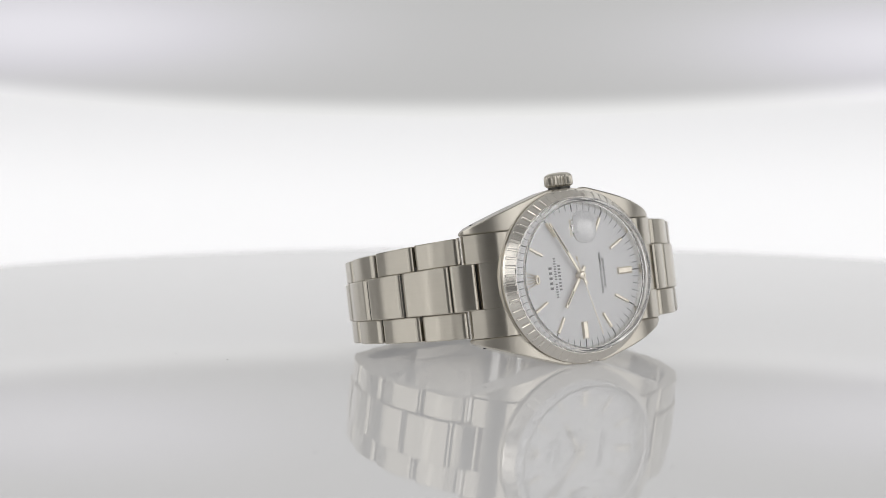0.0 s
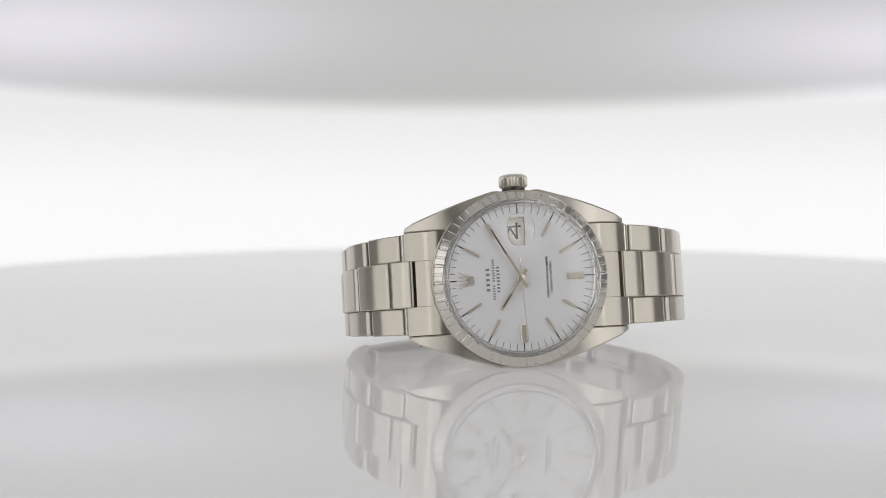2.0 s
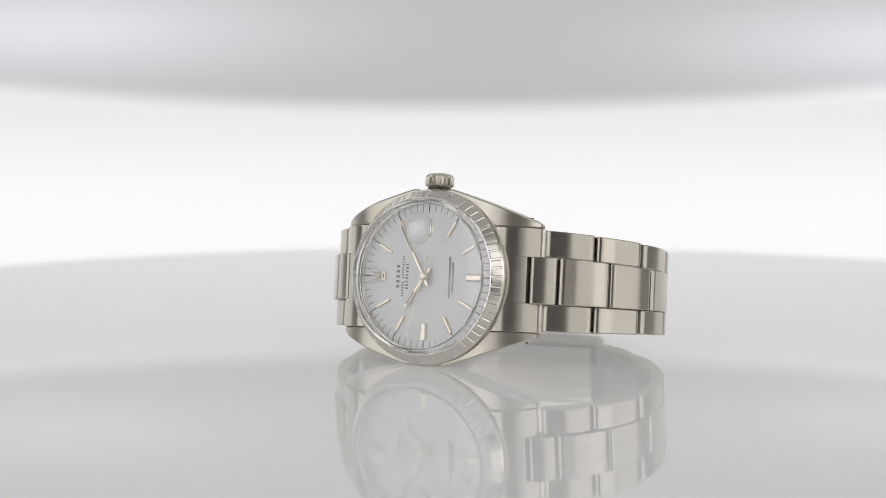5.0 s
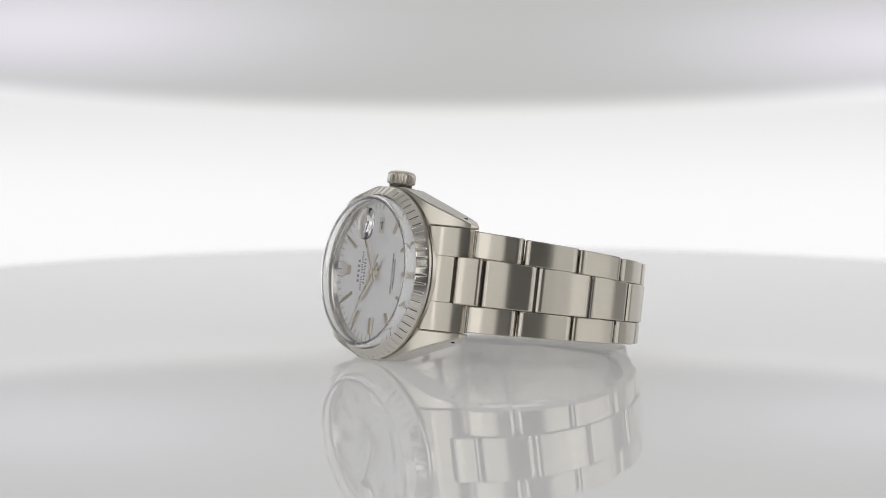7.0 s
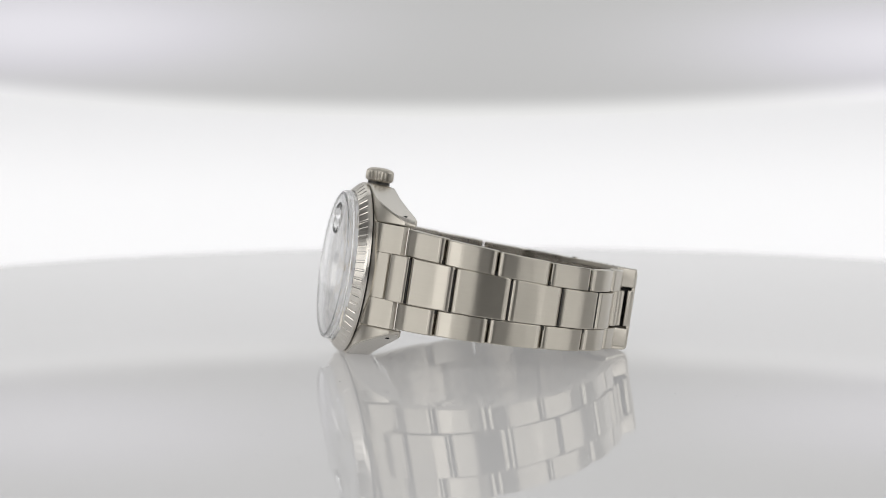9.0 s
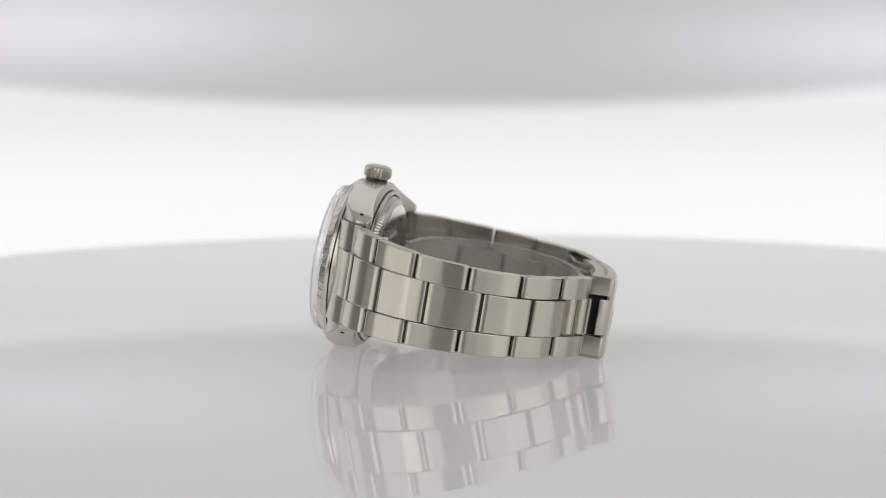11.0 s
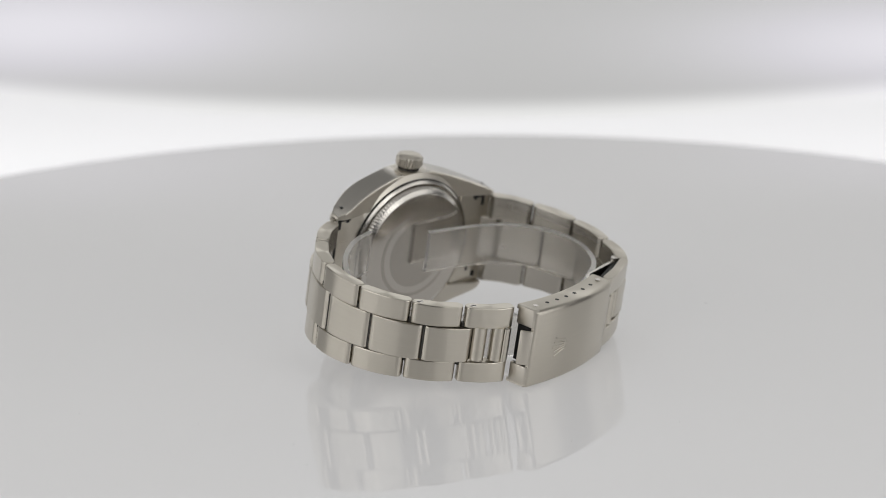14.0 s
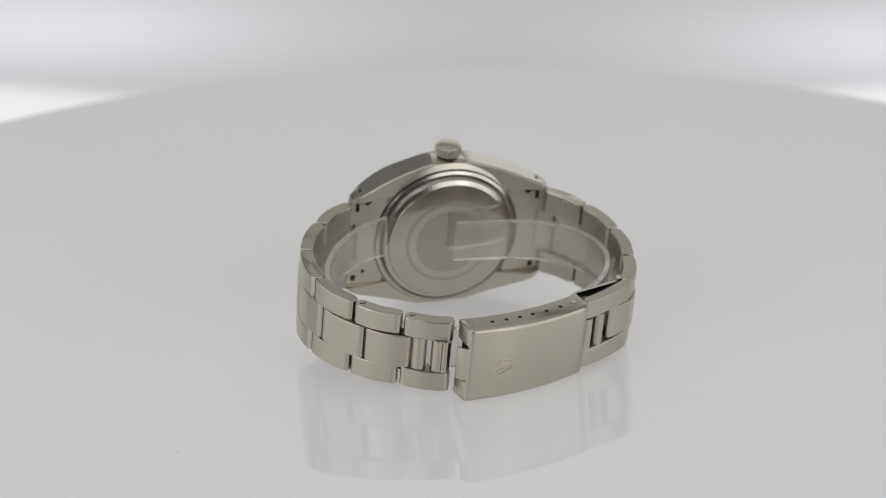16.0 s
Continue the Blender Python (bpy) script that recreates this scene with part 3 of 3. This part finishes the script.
def bracelet(root):
    for line, sign, last in ((SIX, 1, 6), (TWELVE, -1, 4)):
        # end piece between the lugs
        for z0, z1, xe in ((4.46, 10.02, 21.75), (-10.02, -4.46, 21.75), (-4.43, 4.43, 20.0)):
            rows = []
            for i in range(9):
                x = 13.5 + (xe - 13.5) * i / 8
                y = lerp([(13.5, 1.7), (15.5, 1.75), (17.5, 2.5), (19.5, 3.9), (21, 5.2), (21.75, 6.2)], x)
                rows.append([(sign * x, y, z0), (sign * x, y, z1), (sign * x, max(y + 1.2, 7.2), z1), (sign * x, max(y + 1.2, 7.2), z0)])
            part("end_piece", bevel(loft(bmesh.new(), rows), 0.04, 1, 50), brushed_steel, root)
        # black block in place of the shade in the slot
        part("end_slot_shade", box(bmesh.new(), sign * 19.3, sign * 21.4, 5.5, 7.0, -4.4, 4.4), recess_shade, root)
        for x0, x1, z0, z1 in ((16.9, 20.3, 9.1, 9.75), (17.3, 18.1, 8.7, 9.3), (19.4, 20.2, 7.3, 9.2), (19.3, 20.3, -9.3, -8.0), (17.4, 18.1, -7.6, -6.8)):
            part("end_piece_notch", box(bmesh.new(), sign * x0, sign * x1, 7.1, 7.26, z0, z1), recess_shade, root)
        for i in range(1, last):
            q = Vector(line[i])
            q = q + (INSIDE - q).normalized() * 1.35
            g = SAG[i] * (1 if sign > 0 else 0.5)
            part("hinge_pin", rod(bmesh.new(), (*q, -CORE[i] - 0.9 + g), (*q, CORE[i] + 0.9 + g), 0.6, 12), gap_shade_steel, root)
            q = Vector((SIX_MID if sign > 0 else TWELVE_MID)[i])
            q = q + (INSIDE - q).normalized() * 1.25
            part("hinge_pin", rod(bmesh.new(), (*q, -CORE[i] + g), (*q, CORE[i] + g), 0.6, 12), gap_shade_steel, root)
        for i in range(last):
            for s in (1, -1):
                g0, g1 = (SAG[i], SAG[i + 1]) if sign > 0 else (SAG[i] * 0.5, SAG[i + 1] * 0.5)
                z = [s * (CORE[i] + 0.1) + g0, s * HALF[i] + g0, s * (CORE[i + 1] + 0.1) + g1, s * (HALF[i + 1] + 0.1) + g1]
                part("outer_link", link_mesh(Vector(line[i]).lerp(Vector(line[i + 1]), 0.035 if i == 0 else 0), line[i + 1], *z), brushed_steel, root)
        # middle row, set off along the line
        mid = SIX_MID if sign > 0 else TWELVE_MID
        for i in range(len(mid) - 1):
            k0, k1 = max(i - 1, 0), i
            z = [q * CORE[k] + SAG[k] * (1 if sign > 0 else 0.5) for k in (k0, k1) for q in (-1, 1)]
            part("middle_link", link_mesh(mid[i], mid[i + 1], *z, 2.6, 0.3 if i else 0.2, 0.46 if i else 0.14, 1.0 if i else 0.6), brushed_steel, root)
        # spring bars across the gaps at the case
        a = Vector(line[0])
        part("spring_bar", rod(bmesh.new(), (a.x * 0.985, a.y + 1.4, -9.9), (a.x * 0.985, a.y + 1.4, 9.9), 0.55, 12), polished_steel, root)
    for s in (5.36, 5.72):
        q = point_on(SIX, s)
        part("link_tube", rod(bmesh.new(), (q.x - 0.35, q.y - 0.75, -3.5), (q.x - 0.35, q.y - 0.75, 3.5), 1.5, 36), brushed_steel, root)
    # screws in the edges of two links
    for s in (4.12, 5.14):
        q = point_on(SIX, s)
        z = lerp(list(enumerate(HALF)), s) + lerp(list(enumerate(SAG)), s) + 0.04
        c = Vector((q.x, q.y, 0)) + (Vector((INSIDE.x, INSIDE.y, 0)) - Vector((q.x, q.y, 0))).normalized() * 1.35
        screw = part("screw", rod(bmesh.new(), (c.x, c.y, z - 0.5), (c.x, c.y, z + 0.02), 0.72, 16), polished_steel, root)
        part("screw_slot", box(bmesh.new(), c.x - 0.6, c.x + 0.6, c.y - 0.14, c.y + 0.14, z - 0.05, z + 0.04), recess_shade, screw)


def clasp(root):
    a, b = Vector((10.7, 57.6)), Vector((-15.6, 51.7))
    u = (b - a).normalized()
    nrm = Vector((-u.y, u.x))
    if nrm.dot(INSIDE - a) < 0:
        nrm = -nrm
    length = (b - a).length
    h, sag = 8.1, -0.3

    def at(s, d):
        """s along the clasp, d towards the wrist; the cover is gently arched."""
        w = s / length
        return a + u * s + nrm * (d - 1.5 * 4 * w * (1 - w))
    holder = tagged(new("clasp"), "brushed steel folding clasp cover")
    holder.parent = root
    n = 16
    bm = bmesh.new()
    rows = []
    for s in [0, 0.12, 0.3, 0.6] + [length * i / n for i in range(1, n)] + [length - 0.5, length - 0.2, length]:
        hh = h + 0.15 - 0.25 * s / length
        edge = 0.42 * (max(0, 1 - min(s, length - s) / 0.6)) ** 2
        sec = [(0.0, -hh + 1.0), (0.0, hh - 1.0), (0.08, hh - 0.6), (0.3, hh - 0.3), (0.6, hh - 0.08), (1.0, hh), (4.9, hh), (4.9, hh - 0.8), (1.0, hh - 0.8), (1.0, -hh + 0.8), (4.9, -hh + 0.8), (4.9, -hh), (1.0, -hh), (0.6, -hh + 0.08), (0.3, -hh + 0.3), (0.08, -hh + 0.6)]
        rows.append([(*at(s, d + (edge if d < 1 else 0)), z * (1 - edge * 0.03) + sag) for d, z in sec])
    loft(bm, rows)
    cover = part("cover", bm, brushed_steel, holder, "brushed steel clasp cover", 30)
    # folded ends and thumb tab
    bm = bmesh.new()
    for z0, z1 in ((4.1, h - 0.15), (-h + 0.15, -4.1)):
        q = [at(-0.3, 0.75), at(0.0, 0.45), at(0.9, 0.3), at(0.9, 4.7), at(-0.2, 4.5)]
        loft(bm, [[(*v, z0) for v in q], [(*v, z1) for v in q]])
    part("end_cheek", bevel(bm, 0.28, 3, 40), satin_steel, holder)
    bm = bmesh.new()
    q = [at(-1.5, 2.2), at(-1.35, 1.45), at(-1.0, 0.9), at(-0.45, 0.5), at(0.6, 0.3), at(0.6, 0.8), at(-0.3, 1.0), at(-0.65, 1.3), at(-0.9, 1.75), at(-1.0, 2.3)]
    loft(bm, [[(*v, -3.6) for v in q], [(*v, 3.6) for v in q]])
    part("thumb_tab", bevel(bm, 0.22, 3, 40), satin_steel, holder, "satin thumb tab")
    # black fill that paints the dark shade between the end cheeks
    q = [at(1.1, 1.05), at(1.8, 1.05), at(1.8, 5.0), at(1.1, 5.0)]
    part("clasp_shade_fill", loft(bmesh.new(), [[(*v, -3.95) for v in q], [(*v, 3.95) for v in q]]), recess_shade, holder)
    q = [at(-3.3, 3.6), at(-2.6, 3.45), at(-1.7, 4.0), at(-0.9, 5.1), at(-1.3, 5.4), at(-2.0, 4.4), at(-2.7, 3.95), at(-3.3, 4.1)]
    part("hinge_plate", bevel(loft(bmesh.new(), [[(*v, -3.5) for v in q], [(*v, 3.5) for v in q]]), 0.1, 1, 40), brushed_steel, holder, "curved steel hinge plate")
    # adjusting holes and two pin heads along the upper and lower edges
    for side in (1, -1):
        for s in (5.6, 8.6, 11.6, 14.5, 17.8, 21.2):
            w = s / length
            q = at(s, 2.7)
            z = side * (h + 0.15 - 0.25 * w) + sag
            part("pin_hole", rod(bmesh.new(), (q.x, q.y, z - 0.3 * side), (q.x, q.y, z + 0.02 * side), 0.43, 12), recess_shade, cover)
        for s in (2.2, 24.4):
            q = at(s, 2.6)
            z = side * (h + 0.1) + sag
            part("pin_head", rod(bmesh.new(), (q.x, q.y, z - 0.3 * side), (q.x, q.y, z + 0.1 * side), 0.55, 14), polished_steel, cover)
    # plain raised emblem: five prongs fanning out from an oval
    bm = bmesh.new()
    for i in range(5):
        z = i - 2
        p0, p1 = at(5.8 + 0.3 * abs(z), 0.03), at(9.2, 0.03)
        rod(bm, (p1.x, p1.y, z * 0.45 - 0.9), (p0.x, p0.y, z * 1.0 - 0.9), 0.2, 8, 0.15)
    loops = []
    for i in range(25):
        a0 = 2 * math.pi * i / 24
        loops.append([(*at(9.65 + (0.45 + 0.14 * math.cos(b0)) * math.cos(a0), 0.06 + 0.14 * math.sin(b0)), (1.15 + 0.14 * math.cos(b0)) * math.sin(a0) - 0.9) for b0 in (0, 1.05, 2.09, 3.14, 4.19, 5.24)])
    loft(bm, loops, False)
    part("emblem", bm, satin_steel, holder, "raised fan-shaped emblem")
    # last link on the twelve side and the folded blade
    e = TWELVE[-1]
    start = Vector(e)
    end = at(length + 0.1, 0.6)
    for s in (1, -1):
        part("outer_link", link_mesh(start, end, s * 3.7, s * 7.85, s * 3.7, s * 7.7, 1.9, 0.2, 0.3), brushed_steel, root)
    part("middle_link", link_mesh(start, start.lerp(end, 0.46), -3.55, 3.55, -3.55, 3.55, 1.9, 0.2, 0.1, 0.7), brushed_steel, root)
    for f in (0.62, 0.88):
        q = start.lerp(end, f)
        q = q + (INSIDE - q).normalized() * 1.0
        part("link_tube", rod(bmesh.new(), (*q, -3.6), (*q, 3.6), 1.25, 36), brushed_steel, root)
    q0, q1, q2 = at(length - 4.5, 4.4), at(length + 1.0, 6.2), Vector((-25.6, 42.0))
    bm = bmesh.new()
    for p0, p1 in ((at(2.0, 4.2), q0), (q0, q1), (q1, q2)):
        d = (p1 - p0).normalized()
        m2 = Vector((-d.y, d.x)) * 0.3
        loft(bm, [[(*v, -6.9) for v in (p0 + m2, p1 + m2, p1 - m2, p0 - m2)], [(*v, 6.9) for v in (p0 + m2, p1 + m2, p1 - m2, p0 - m2)]])
    # openings beside the blade: their shade is filled in as solid black
    gap = [at(length - 3.6, 3.4), at(length - 0.2, 1.9), Vector((-24.6, 45.2)), Vector((-26.3, 43.2)), q2]
    for z0, z1 in ((4.4, 6.6), (-6.6, -4.4)):
        part("blade_shade_fill", loft(bmesh.new(), [[(*v, z0) for v in gap], [(*v, z1) for v in gap]]), recess_shade, holder, "black fill for the shade in the opening beside the blade")
    part("folding_blade", bm, polished_steel, holder, "thin polished folding blade")
    part("hinge_pin", rod(bmesh.new(), (*q2, -7.4), (*q2, 7.6), 0.75, 16), polished_steel, holder)


def wristwatch():
    root = tagged(new("wristwatch"), "steel wristwatch with silver dial and link bracelet lying on its side", "watch")
    head(root)
    dial_furniture(root)
    sec = pointers(root)
    caseback(root)
    bracelet(root)
    clasp(root)
    return root, sec


def support_strip():
    """Clear springy C-shaped strip that keeps the bracelet's loop open."""
    bm, rows = bmesh.new(), []
    line = [(14.6, 11.2), (19.6, 12.4), (25.4, 16.6), (29.8, 22.6), (31.6, 28.5), (30.6, 34), (27, 40), (20.5, 46), (11.5, 50), (2, 50.3), (-7, 48.2), (-15, 44.8), (-22.5, 39.5),
            (-26.8, 32.5), (-27.6, 26), (-25.2, 20), (-20.5, 16), (-14, 13.8), (-7, 13.0), (-0.5, 12.6)]
    pts = []
    for i in range(len(line) - 1):
        p0, p1, p2, p3 = (Vector(line[max(0, min(len(line) - 1, i + k))]) for k in (-1, 0, 1, 2))
        for k in range(4):
            t = k / 4
            pts.append(0.5 * (2 * p1 + (p2 - p0) * t + (2 * p0 - 5 * p1 + 4 * p2 - p3) * t * t + (3 * p1 - p0 - 3 * p2 + p3) * t ** 3))
    pts.append(Vector(line[-1]))
    for i, q in enumerate(pts):
        d = (pts[min(i + 1, len(pts) - 1)] - pts[max(i - 1, 0)]).normalized()
        m2 = Vector((-d.y, d.x)) * 0.5
        rise = float(np.interp(i, [0, 10, 20, 34, 46], [1.9, 0, -1.6, -1.6, 0]))
        rows.append([(*(q - m2), rise - 3.0), (*(q + m2), rise - 3.0), (*(q + m2), rise + 5.8), (*(q - m2), rise + 5.8)])
    loft(bm, rows)
    ob = mesh_ob("support_strip", bm, holder_plastic, None, "clear plastic C-shaped strip inside the bracelet", 40)
    ob.visible_shadow = False
    bm = loft(bmesh.new(), [[(v[0], v[1], v[2] + dz) for v, dz in zip((row[3], row[2], row[2], row[3]), (0, 0, 0.15, 0.15))] for row in rows])
    rim = mesh_ob("rim", bm, holder_edge, ob, "milky cut edge", 40)
    rim.visible_shadow = False
    return tagged(ob, category="watch holder")


enclosure()
arm_backdrop = backdrop()
table = turntable()
watch, seconds = wristwatch()
strip = support_strip()


def motions():
    """Turntable, watch and strip turn together; the backdrop rides with the camera; the seconds pointer runs."""
    def turn(t):
        return 31.31 - 12.048 * t
    rest = pose(0.00224, -0.03017, 0.01746, -9.3, -2.2, 0)
    walk(table, [(t, pose(0, 0, 0, 0, 0, turn(t))) for t in TIMES])
    walk(watch, [(t, pose(0, 0, 0, 0, 0, turn(t)) @ rest) for t in TIMES])
    walk(strip, [(t, pose(0, 0, 0, 0, 0, turn(t)) @ rest) for t in TIMES])
    walk(arm_backdrop, [(t, swing(t, Matrix())) for t in TIMES])
    walk(seconds, [(t, pose(0, 0, 0, 0, 6 * (45 + t - 2.5), 0)) for t in TIMES])


motions()
